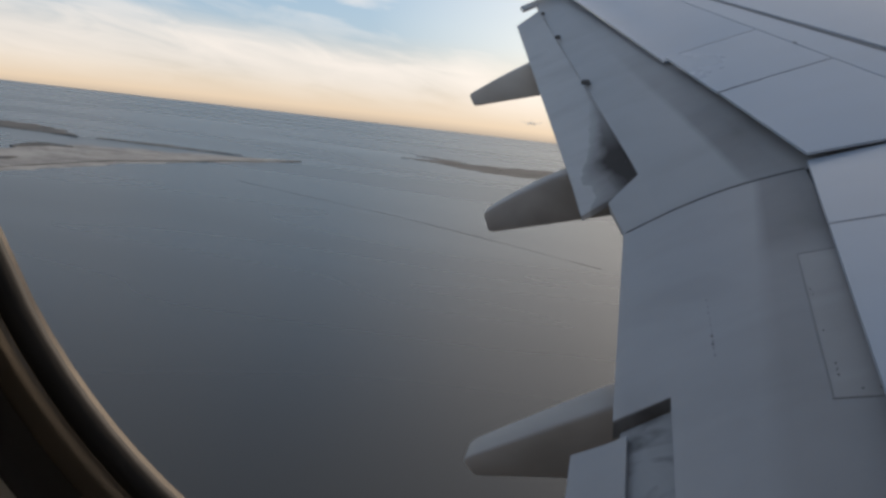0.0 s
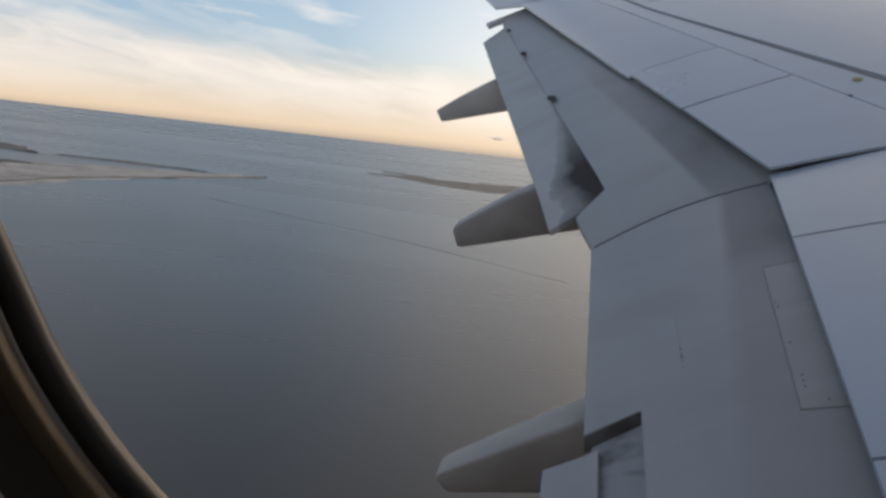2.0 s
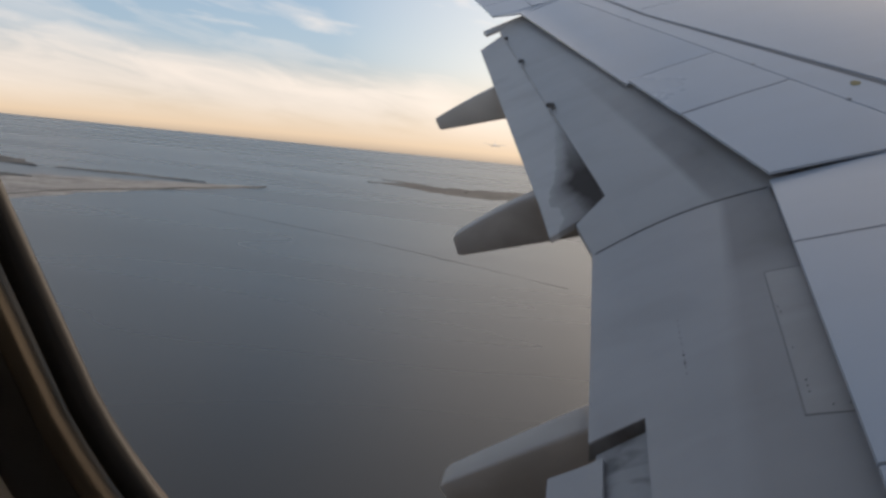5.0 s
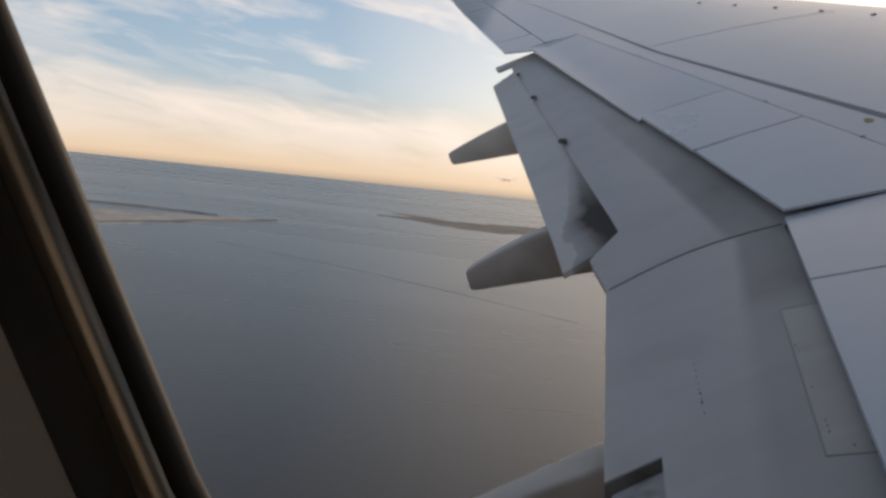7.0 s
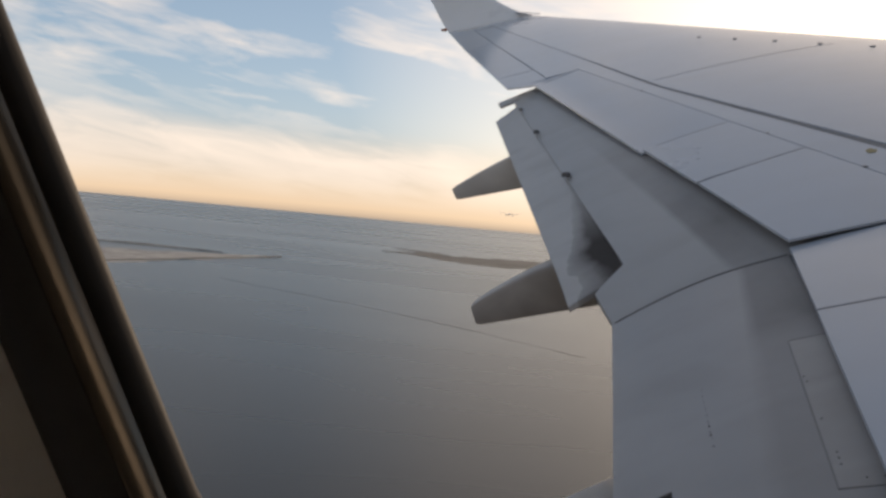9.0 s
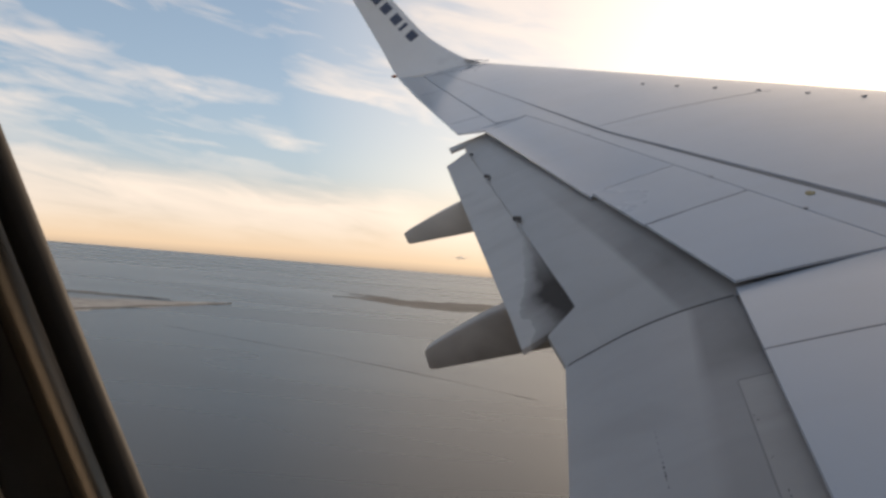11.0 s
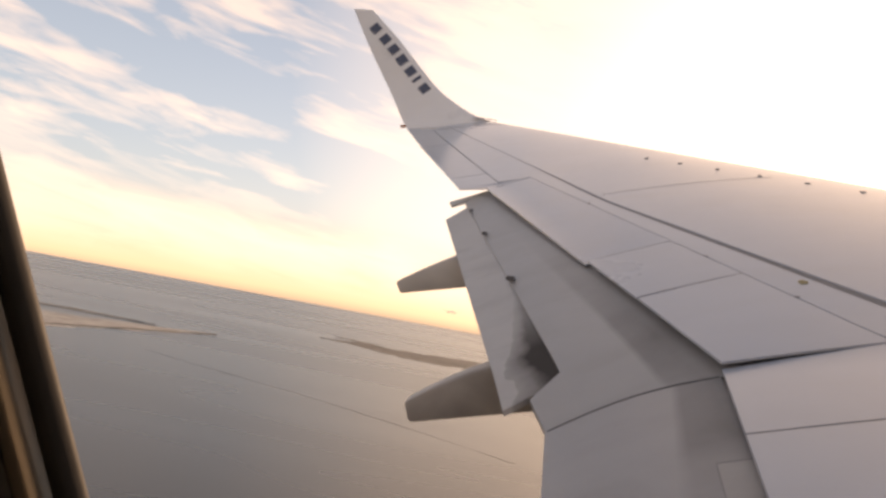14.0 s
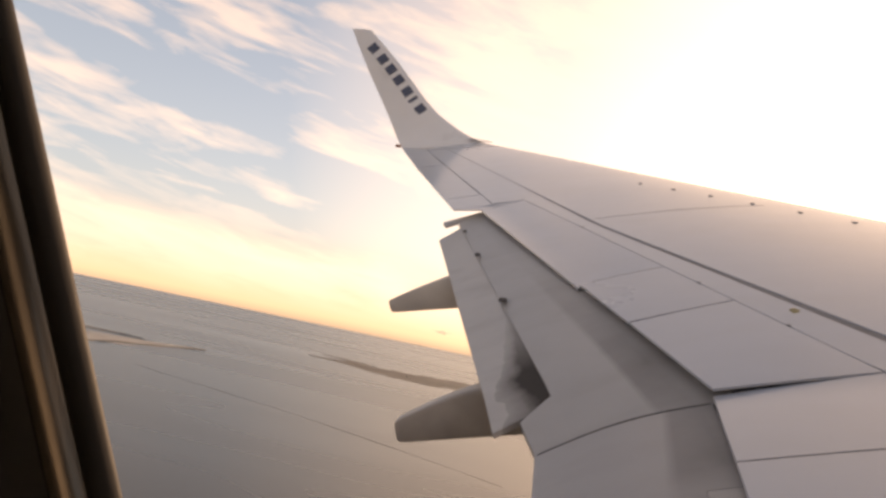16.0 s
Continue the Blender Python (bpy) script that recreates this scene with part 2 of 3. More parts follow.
def loft(sections, caps=True):
    """Closed cross-sections, one after the other, as one solid."""
    bm = bmesh.new()
    rows = [[bm.verts.new(p) for p in s] for s in sections]
    grid_faces(bm, rows, close_u=True)
    if caps:
        bm.faces.new(rows[0])
        bm.faces.new(rows[-1])
    return bm


def box(cx, cy, cz, sx, sy, sz, bevel=0.0):
    bm = bmesh.new()
    bmesh.ops.create_cube(bm, size=1, matrix=Matrix.Translation((cx, cy, cz)) @ Matrix.Diagonal((sx, sy, sz, 1)))
    if bevel:
        bmesh.ops.bevel(bm, geom=bm.edges[:], offset=bevel, segments=2, affect="EDGES")
    return bm


def lerp(a, b, t):
    return a + (b - a) * t


# ---- the wing's form ----
def x_le(y):
    return -0.5228 * (y - 1.88)


def x_te(y):
    """The trailing edge of the spoilers."""
    return -5.66 - 0.287 * (y - 5.54) if y > 5.54 else -5.66 - 0.069 * (5.54 - y)


def x_spoiler(y, k):
    """The outer spoilers reach further back than the inner ones."""
    return x_te(y) - (0.037 + 0.036 * (y - 7.44) if k > 4 else 0.004 + 0.033 * (y - 6.59) if k == 4 else 0.0)


def x_out(y):
    """The trailing edge outboard of the flaps."""
    return -7.58 - 0.29 * (y - 10.79)


def x_seal(y):
    return -4.785 - 0.42 * (y - 6.16) if y < 9.17 else -6.045 - 0.339 * (y - 9.17)


def x_hinge(y):
    return -4.941 - 0.372 * (y - 5.722)


def x_ail(y):
    return -7.306 - 0.293 * (y - 11.316)


def z_le(y):
    return 0.928 + 0.1240 * (y - 9.0)


def z_te(y):
    return (0.1547 if y > 5.54 else 0.10) * (y - 5.54)


def upper(x, y):
    """Height of the wing's upper skin."""
    s = max((x_le(y) - x) / (x_le(y) - x_te(y)), 0.0)
    k = s ** 1.7 if s < 1 else 1 + 0.4 * (s - 1)
    return z_le(y) + (z_te(y) - z_le(y)) * k


def on_skin(a, b, c, d, lift=0.0):
    """A patch of the skin between four plan corners a b (one edge) and d c (the other)."""
    def fn(u, v):
        x = lerp(lerp(a[0], b[0], u), lerp(d[0], c[0], u), v)
        y = lerp(lerp(a[1], b[1], u), lerp(d[1], c[1], u), v)
        return Vector((x, y, upper(x, y) + lift))
    return fn


wing = tagged(new("airplane_wing"), "light grey airliner wing with lowered flaps and a tall white winglet", "wing")
wing.matrix_world = PLANE

# closed wing body: skin back to the seal, then a sunk deck under the loose panels
def wing_section(y):
    back = x_te(y) if y < 10.62 else x_out(y)
    chord = x_le(y) - back
    pts = []
    for i in range(15):
        x = lerp(x_seal(y), x_le(y), 1 - (1 - i / 14) ** 1.5)
        s = (x_le(y) - x) / chord
        pts.append((x, y, upper(x, y) - 0.055 * math.exp(-s / 0.012)))
    out, tail = y > 10.62, 0.052 * min((16.45 - y) / 2.3, 1.0)
    for s, t in ((0.0, 0.045), (0.012, 0.06), (0.05, 0.085), (0.15, 0.115), (0.35, 0.13), (0.6, 0.06 if out else 0.10), (0.85, 0.022 if out else 0.055), (1.0 if out else 0.975, 0.022)):
        x = lerp(x_le(y) + (0.012 if s == 0 else 0), back, s)
        pts.append((x, y, upper(x, y) - t * chord if s < 0.97 else upper(x, y) - (0.018 + tail if out else 0.075)))
    for k, deep in ((1.0, 0.016 + tail), (0.5, 0.045), (0.02, 0.05)) if out else ((0.88, 0.05), (0.5, 0.05), (0.02, 0.05)):
        x = lerp(x_seal(y), back, k)
        pts.append((x, y, upper(x, y) - deep))
    return pts


stations = [1.78 + 0.627 * i for i in range(7)] + [6.1 + 0.6 * i for i in range(8)] + [10.61, 10.63] + [11.2 + 0.6 * i for i in range(9)] + [16.45]
part("skin", loft([wing_section(y) for y in stations]), SKIN, wing, "grey painted wing skin", 40)


# dark seal line and the strip between it and the spoiler hinges
def strip(name, xa, xb, y0, y1, mat, lift=0.0, n=24, thick=0.03, label=""):
    def fn(u, v):
        y = lerp(y0, y1, v)
        x = lerp(xa(y), xb(y), u)
        return Vector((x, y, upper(x, y) + lift))
    return part(name, slab(fn, 1, n, thick), mat, wing, label, 35)


def seal_width(y):
    return min(max(0.015 + 0.009 * (12.0 - y), 0.015), 0.075)


strip("seal", lambda y: x_seal(y) + 0.004, lambda y: x_seal(y) - seal_width(y), 2.2, 16.2, SEAL, -0.004, 40, 0.03, "dark sealant line along the wing")
strip("access_strip", lambda y: x_seal(y) - seal_width(y) - 0.001, lambda y: x_hinge(y) + 0.006, 2.2, 10.7, SKIN)

# dark strip added under the spoilers to put shade into their gaps
strip("spoiler_gap_shade", lambda y: x_hinge(y) + 0.02, lambda y: x_te(y) + 0.14, 1.9, 10.55, JOINT, -0.034, 24, 0.01, "dark strip painted as shade in the gaps under the spoilers")

# spoilers, each a loose board with its gap
SPOILERS = [1.8, 3.4, 4.76, 5.54, 6.59, 7.44, 10.46]
for k in range(len(SPOILERS) - 1):
    y0, y1 = SPOILERS[k] + 0.007, SPOILERS[k + 1] - 0.007
    s0, s1 = (0.2 if y0 > 5.6 else 0.07), (0.2 if y1 > 5.6 else 0.07)
    raised, raised_out = {3: (0.030, 0.008), 4: (0.007, 0.004), 5: (-0.026, -0.012)}.get(k, (0.0, 0.0))
    flat_face = on_skin((x_hinge(y0 + s0) - 0.001, y0 + s0), (x_hinge(y1 + s1) - 0.001, y1 + s1), (x_spoiler(y1, k) + 0.002, y1 - (0.06 if k == 5 else 0)), (x_spoiler(y0, k) + 0.002, y0))
    part("spoiler", slab(lambda u, v: flat_face(u, v) + Vector((0, 0, lerp(raised, raised_out, u) * v)), 8, 6, 0.013, (0, 0, -1), 0.002), SKIN, wing, "grey spoiler board standing slightly raised" if raised > 0.02 else "", 35)

# seals between neighbouring spoilers: torn open for a stretch at the trailing edge of one
for k, v0, v1, wide, mat in ((2, 0.0, 1.0, 0.012, DARK), (4, 0.0, 0.62, 0.008, JOINT), (4, 0.62, 1.0, 0.018, DARK), (5, 0.0, 0.85, 0.006, JOINT)):
    y, side, up0 = SPOILERS[k], (0.2 if SPOILERS[k] > 5.6 else 0.07), {4: 0.0095, 5: 0.0055}.get(k, 0.0)
    a, b = Vector((x_hinge(y + side) - 0.012, y + side, 0)), Vector((x_spoiler(y, k - 1) + 0.004, y, 0))

    def seal_face(u, v):
        f = lerp(v0, v1, v)
        q = a.lerp(b, f)
        return Vector((q.x, q.y + wide * (u - 0.5), upper(q.x, q.y) + up0 * f - 0.001))
    part("spoiler_seal", slab(seal_face, 1, 8, 0.012), mat, wing)

# fixed panels, aileron and tip outboard of the flaps
strip("tip_panel", lambda y: x_seal(y) - seal_width(y) - 0.001, lambda y: x_ail(y) + 0.006, 10.68, 16.4, SKIN)
def drooped(name, a, b, c, d, nu, droop, droop_out):
    face = on_skin(a, b, c, d)
    return part(name, slab(lambda u, v: face(u, v) - Vector((0, 0, lerp(droop, droop_out, u) * v)), nu, 4, 0.014), SKIN, wing, "", 35)


drooped("closing_panel", (-6.80, 10.665), (-7.112, 10.636), (-7.52, 10.596), (-7.245, 10.415), 4, 0.02, 0.055)
drooped("trailing_panel", (x_ail(10.64) - 0.006, 10.64), (x_ail(11.29), 11.29), (x_out(11.24), 11.24), (x_out(10.60), 10.60), 4, 0.055, 0.055)
drooped("aileron", (x_ail(11.31) - 0.008, 11.31), (x_ail(14.12) - 0.008, 14.12), (x_out(14.06), 14.06), (x_out(11.26), 11.26), 10, 0.055, 0.05)
drooped("tip_trailing_panel", (x_ail(14.14) - 0.008, 14.14), (x_ail(16.44), 16.44), (x_out(16.44), 16.44), (x_out(14.08), 14.08), 8, 0.05, 0.0)


# ---- outboard flap, lowered ----
def flap_point(d, y, drop=0.0):
    """d metres behind the spoilers' edge, on the lowered flap's face."""
    return Vector((x_te(y) - d, y, z_te(y) - 0.05 - (0.36 + 0.065 * max(1 - (y - 5.54) / 0.7, 0.0)) * d - drop))


def d_main(y):
    return 0.575 - 0.047 * (y - 6.05)


def d_aft(y):
    return 0.925 - 0.0685 * (y - 5.7)


def camber(u):
    return 0.02 * (2 * min(u, 1.0) - 1) ** 2


out_flap = part("outboard_flap", slab(lambda u, v: flap_point(lerp(-0.25, d_main(lerp(5.56, 10.5, v)), u), lerp(5.56, 10.5, v), camber(u)), 10, 28, 0.05, (0.3, 0, -1), 0.005), LIT_FLAP, wing, "grey outboard flap panel with grime streaks", 30)
part("flap_end_block", slab(lambda u, v: flap_point(lerp(0.53, 0.775, u), lerp(5.56, lerp(6.12, 5.90, u), v), 0.019 + 0.001 * u), 6, 6, 0.05, (0.3, 0, -1), 0.004), LIT_FLAP, out_flap, "", 30)
def aft_face(u, v):
    y = lerp(lerp(6.10, 5.97, u / 0.5) if u < 0.5 else lerp(5.97, 5.91, (u - 0.5) / 0.5), lerp(10.33, 10.1, u), v)
    return flap_point(lerp(d_main(y) - 0.03, d_aft(y), u), y, 0.034 + 0.012 * u)


aft_flap = part("aft_flap", slab(aft_face, 10, 24, 0.03, (0.3, 0, -1), 0.004), GRIMY_SHADED, wing, "narrow aft flap segment, sooty and painted darker for shade at its inner end", 30)
# tracks that run out of small openings in the flap
for y, r in ((7.66, 0.05), (9.0, 0.04), (9.95, 0.03)):
    c = flap_point(d_main(y) + 0.0, y, -0.012)
    part("flap_bracket", box(c.x, c.y, c.z, r * 1.2, r * 1.4, 0.03, 0.006), DARK, wing, "small dark bracket on the flap joint")
c = flap_point(0.62, 6.22, 0.06)
# dark sheet below the gap, with the cove's shade and grime in its colour
part("flap_cove_shade", slab(lambda u, v: flap_point(lerp(0.44, lerp(0.76, 0.60, v), u), lerp(5.93, 6.6, v), 0.075), 4, 4, 0.02), GAP, wing, "dark sheet painted as the shaded, grimy cove between the flap parts")
part("flap_bracket", box(c.x + 0.05, c.y + 0.12, c.z + 0.03, 0.09, 0.10, 0.05, 0.01), DARK, wing, "small dark bracket on the flap joint")
part("flap_tip_fitting", slab(lambda u, v: flap_point(lerp(0.0, 0.50, u), lerp(10.5, 10.68, v), 0.01), 4, 1, 0.03), LIT_FLAP, wing)


# ---- inboard flap ----
def in_point(x, y, drop=0.0):
    d = -5.66 - x
    curve = (0.435 + 0.03 * min(max(5.54 - y, 0.0), 1.0)) * d + (1.2 * max(-d, 0.0)) - 0.04 * math.sin(math.pi * min(max(d / 0.8, 0), 1))
    return Vector((x, y, 0.10 * (y - 5.54) - 0.04 - curve - drop))


FLAP_Y = [1.82, 2.4, 3.0, 3.5, 4.0, 4.028, 4.034, 4.4, 4.8, 5.2, 5.50, 5.545]


def in_flap_face(u, v):
    y = FLAP_Y[round(v * 11)]
    k = round(u * 14)
    x = lerp(-5.60, -6.27, min(k, 11) / 11)
    if k > 11:
        x -= (0.06 if y > 4.03 else 0.002) * (k - 11)
    return in_point(x, y)


in_flap = part("inboard_flap", slab(in_flap_face, 14, 11, 0.06, (0.3, 0, -1)), SHADED_FLAP, wing, "broad grey inboard flap panel", 30)
part("flap_slot", slab(lambda u, v: in_point(lerp(-6.22, -6.425, u), lerp(1.82, 4.0, v), 0.035), 4, 8, 0.03, (0.3, 0, -1)), SLOT, wing, "smudged bare metal flap slot", 30)
part("inboard_aft_flap", slab(lambda u, v: in_point(lerp(-6.405, -6.575, u), lerp(1.82, 3.94, v), 0.012), 4, 8, 0.03, (0.3, 0, -1), 0.004), SHADED_FLAP, wing, "", 30)


# dark plate added on the end face to stand for the slot's shade
part("flap_end_shade", slab(lambda u, v: Vector((lerp(-6.275, -6.448, u), 4.026 - 0.003 * v, in_point(lerp(-6.275, -6.448, u), 4.03).z - lerp(0.002, 0.06, v))), 4, 1, 0.003, (0, -1, 0)), GAP, in_flap, "dark plate standing for shade in the open flap end")


# dark joint between the two flaps
def joint_face(u, v):
    d = lerp(0.0, 0.772, v)
    q = flap_point(d, 5.556, camber((d + 0.25) / 0.85))
    return Vector((q.x, 5.543 + 0.017 * u, max(q.z, in_point(q.x, 5.545).z) + 0.003))


part("flap_joint", slab(joint_face, 1, 14, 0.008), DARK, out_flap, "dark open joint between the flaps")


# access panel, outlined by a dark joint
def flap_line(x0, y0, x1, y1, w, name="panel_joint"):
    n = Vector((y1 - y0, x0 - x1, 0)).normalized() * w / 2
    return part(name, slab(lambda u, v: in_point(lerp(x0, x1, v) + n.x * (2 * u - 1), lerp(y0, y1, v) + n.y * (2 * u - 1), -0.002), 1, 10, 0.004), JOINT, in_flap)


for a in ((-5.823, 4.686, -5.872, 3.767), (-5.872, 3.767, -5.70, 3.72), (-5.823, 4.686, -5.70, 4.665)):
    flap_line(*a, 0.004)
part("access_panel", slab(lambda u, v: in_point(lerp(-5.70, lerp(-5.872, -5.823, v), u), lerp(lerp(3.722, 3.769, u), lerp(4.663, 4.684, u), v), -0.001), 5, 12, 0.004), PANEL, in_flap, "slightly darker access panel")


# rivets along the flap's rib and round the access panel
def rivet(x, y, r):
    bm = bmesh.new()
    bmesh.ops.create_cone(bm, cap_ends=True, segments=8, radius1=r, radius2=r * 0.8, depth=0.004, matrix=Matrix.Translation(in_point(x, y, -0.002)))
    return part("rivet", bm, DARK, in_flap)


for x, y in ((-6.139, 4.235), (-6.139, 4.29)):
    rivet(x, y, 0.0040)
for i in range(9):
    rivet(-6.139, 4.165 + 0.045 * i + 0.02 * (i > 2), 0.0015)
for x, y in ((-5.828, 4.40), (-5.826, 4.36), (-5.836, 4.12), (-5.838, 3.93), (-5.840, 3.90), (-5.842, 3.87), (-5.80, 3.785), (-5.76, 3.775)):
    rivet(x, y, 0.0022)


# ---- flap track fairings ----
def fairing(y, width, top, bottom, bulge, mat, label):
    """Boat tail under the flaps: top and bottom are its long edges in side view, from the wing to the blunt end."""
    def run(pts, f):
        f *= len(pts) - 1
        i = min(int(f), len(pts) - 2)
        return lerp(pts[i][0], pts[i + 1][0], f - i), lerp(pts[i][1], pts[i + 1][1], f - i)
    sections = []
    for f, end in [(i / 20, 1.0) for i in range(20)] + [(0.97, 1.0), (0.985, 0.97), (0.995, 0.91), (1.0, 0.80)]:
        (tx, tz), (bx, bz) = run(top, f), run(bottom, f)
        tz += bulge * math.sin(math.pi * max(2 * f - 1, 0))
        w = width * (1 - 0.4 * f ** 2) * end
        mx, mz = (tx + bx) / 2, (tz + bz) / 2
        ring = []
        for k in range(24):
            a = 2 * math.pi * k / 24
            ca, sa = math.cos(a), math.sin(a)
            px = math.copysign(abs(ca) ** 0.15, ca)
            pz = math.copysign(abs(sa) ** 0.15, sa)
            narrow = 1 - 0.16 * max(pz, 0)
            ring.append((mx + (tx - bx) / 2 * pz * end, y + w / 2 + px * w / 2 * narrow, mz + (tz - bz) / 2 * pz * end))
        sections.append(ring)
    return part("track_fairing", loft(sections), mat, wing, label, 40)


fairing(8.78, 0.20, ((-6.90, 0.15), (-7.30, 0.15), (-7.83, -0.120)), ((-6.60, -0.05), (-7.214, -0.131), (-7.785, -0.222)), 0.008, LIT_CLEAN_FAIR, "grey canoe-shaped flap track fairing")
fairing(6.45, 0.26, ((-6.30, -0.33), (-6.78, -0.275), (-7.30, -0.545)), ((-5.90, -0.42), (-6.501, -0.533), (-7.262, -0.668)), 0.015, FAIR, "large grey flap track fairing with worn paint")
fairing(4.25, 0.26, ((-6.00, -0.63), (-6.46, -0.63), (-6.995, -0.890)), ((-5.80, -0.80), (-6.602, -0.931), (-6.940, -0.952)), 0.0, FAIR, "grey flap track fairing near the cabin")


# ---- winglet ----
WL = [((-7.64, 16.45, 1.835), (-9.222, 16.45, 1.663)), ((-8.00, 16.75, 1.950), (-9.38, 16.72, 1.845)), ((-8.42, 17.00, 2.180), (-9.54, 16.92, 2.110)),
      ((-8.875, 17.15, 2.526), (-9.74, 17.08, 2.450)), ((-9.62, 17.35, 3.360), (-10.235, 17.30, 3.310)), ((-10.19, 17.49, 3.93), (-10.565, 17.49, 3.95))]


def along(k, side):
    """Smooth run through the winglet's stations, k from 0 to 5."""
    i = min(int(k), 4)
    f = k - i
    p = [Vector(WL[min(max(j, 0), 5)][side]) for j in (i - 1, i, i + 1, i + 2)]
    return 0.5 * (2 * p[1] + (p[2] - p[0]) * f + (2 * p[0] - 5 * p[1] + 4 * p[2] - p[3]) * f ** 2 + (3 * p[1] - p[0] - 3 * p[2] + p[3]) * f ** 3)


def winglet_normal(k):
    a, b = along(min(k + 0.05, 5), 0), along(max(k - 0.05, 0), 0)
    n = (along(k, 1) - along(k, 0)).cross(a - b).normalized()
    return n if n.y < 0 else -n


def winglet_section(k):
    le, te, n = along(k, 0), along(k, 1), winglet_normal(k)
    if k < 0.6:
        n = Vector((0, 0, 1)).lerp(n, k / 0.6).normalized() if n.z > 0 else Vector((0, 0, 1))
    c = (te - le).length
    prof = [(0, 0.0), (0.03, 0.022), (0.12, 0.042), (0.35, 0.05), (0.65, 0.034), (1.0, 0.004)]
    flush = max(1 - k, 0.0)
    ring = [le.lerp(te, s) + n * t * c * (1 - flush) for s, t in prof] + [le.lerp(te, s) - n * t * c * (1 + flush) for s, t in prof[:0:-1]]
    return ring


winglet = part("winglet", loft([winglet_section(k * 0.2) for k in range(26)]), WHITE, wing, "tall blended white winglet with dark blue livery marks", 45)


def livery_mark(k, width, height, off):
    """A plain slanted bar on the winglet's inner face, square to its leading edge."""
    n = winglet_normal(k)
    down = (along(k - 0.06, 0) - along(k + 0.06, 0)).normalized()
    chord = along(k, 1) - along(k, 0)
    c = chord.length
    across = (chord - down * chord.dot(down)).normalized()
    base = along(k, 0) + n * (0.054 * c + 0.010)
    return slab(lambda u, v: base + across * (off + height * u) + down * (width * (v - 0.5)), 2, 2, 0.02, -n)


for k, width in ((4.50, 0.17), (4.183, 0.17), (3.911, 0.17), (3.678, 0.175), (3.447, 0.17), (3.283, 0.06), (3.06, 0.17)):
    part("livery_bar", livery_mark(k, width, 0.19, 0.105), BLUE, winglet, "dark blue livery bar")

part("navigation_light", box(-9.30, 16.44, 1.70, 0.10, 0.07, 0.05, 0.012), RUST, wing, "small reddish tip lamp")
part("tip_light_fairing", slab(lambda u, v: Vector((lerp(-7.62, -8.05, u), lerp(16.50, 16.62, v), lerp(1.885, 1.90, v) + 0.05 * u)), 4, 2, 0.012, (0, 0, -1), 0.004), SKIN, wing)

# studs along the leading edge
for k in range(6):
    y = 11.09 - 0.475 * k
    x = x_le(y) - 0.707 + 0.048 * k
    part("slat_stud", box(x, y, upper(x, y) + 0.002, 0.034, 0.05, 0.010, 0.002), JOINT, wing)

# hinge fittings of the spoilers
for y in (6.3, 7.2, 9.1):
    x = x_hinge(y) + 0.012
    part("hinge_fitting", box(x, y, upper(x, y) + 0.001, 0.022, 0.03, 0.006, 0.002), JOINT, wing)


# joints in the skin, from the seal towards the leading edge
def skin_joint(y, x0, x1, width=0.004):
    part("skin_joint", slab(lambda u, v: Vector((lerp(x0, x1, v), y + 0.138 * (lerp(x0, x1, v) - x0) + width * (u - 0.5), upper(lerp(x0, x1, v), y + 0.138 * (lerp(x0, x1, v) - x0)) + 0.0015)), 1, 12, 0.004), JOINT, wing)


skin_joint(9.36, x_seal(9.36) + 0.03, -4.55)
part("tip_joint", slab(lambda u, v: Vector((lerp(-7.42, -8.72, v), 15.85 + 0.25 * v * v + 0.016 * u, upper(lerp(-7.42, -8.72, v), 15.85 + 0.25 * v * v) + 0.003)), 1, 16, 0.006), JOINT, wing, "faint joint where the winglet is bolted on")

# yellowed stain round the fuel cap, ragged at its edge
CAP = (-5.063, 6.515)
bm = bmesh.new()
heart = bm.verts.new((CAP[0], CAP[1], upper(*CAP) + 0.005))
ragged = []
for k in range(28):
    a = 2 * math.pi * k / 28
    reach = 0.045 * (1 + 0.5 * noise.noise(Vector((math.cos(a) * 1.7, math.sin(a) * 1.7, 4.0))))
    q = (CAP[0] + 0.55 * reach * math.cos(a), CAP[1] + reach * math.sin(a))
    ragged.append(bm.verts.new((*q, upper(*q) + 0.0015)))
for k in range(28):
    bm.faces.new((heart, ragged[k], ragged[(k + 1) % 28]))
part("fuel_cap", bm, STAIN, wing, "yellowed stain round the fuel cap", 60)

# ---- sea ----
def sea_material():
    m = bpy.data.materials.new("sea_water")
    m.use_nodes = True
    N = Nodes(m.node_tree)
    pos = N.add("ShaderNodeTexCoord").outputs["Object"]
    band = N.noise(N.mapped(pos, (0.0009, 0.004, 1), (0, 0, 0.3)), 1.0, 1.5, 0.5, 0.5)
    chop = N.noise(N.mapped(pos, (0.05, 0.05, 1)), 1.0, 6.0, 0.7)
    col = N.mix(band, (0.036, 0.036, 0.034), (0.056, 0.053, 0.048))
    r = N.math("ADD", N.math("MULTIPLY", band, 0.10), 0.22)
    b = N.add("ShaderNodeBump", {"Height": chop, "Strength": 0.004, "Distance": 1.4})
    bsdf = N.add("ShaderNodeBsdfPrincipled", {"Base Color": col, "Roughness": r, "IOR": 1.33, "Specular IOR Level": 0.36, "Normal": b.outputs[0]})
    N.add("ShaderNodeOutputMaterial", {"Surface": bsdf.outputs[0]})
    return m


bm = bmesh.new()
bmesh.ops.create_circle(bm, cap_ends=True, radius=9000, segments=96)
sea = part("water", bm, sea_material())
sea.location.z = SEA_Z
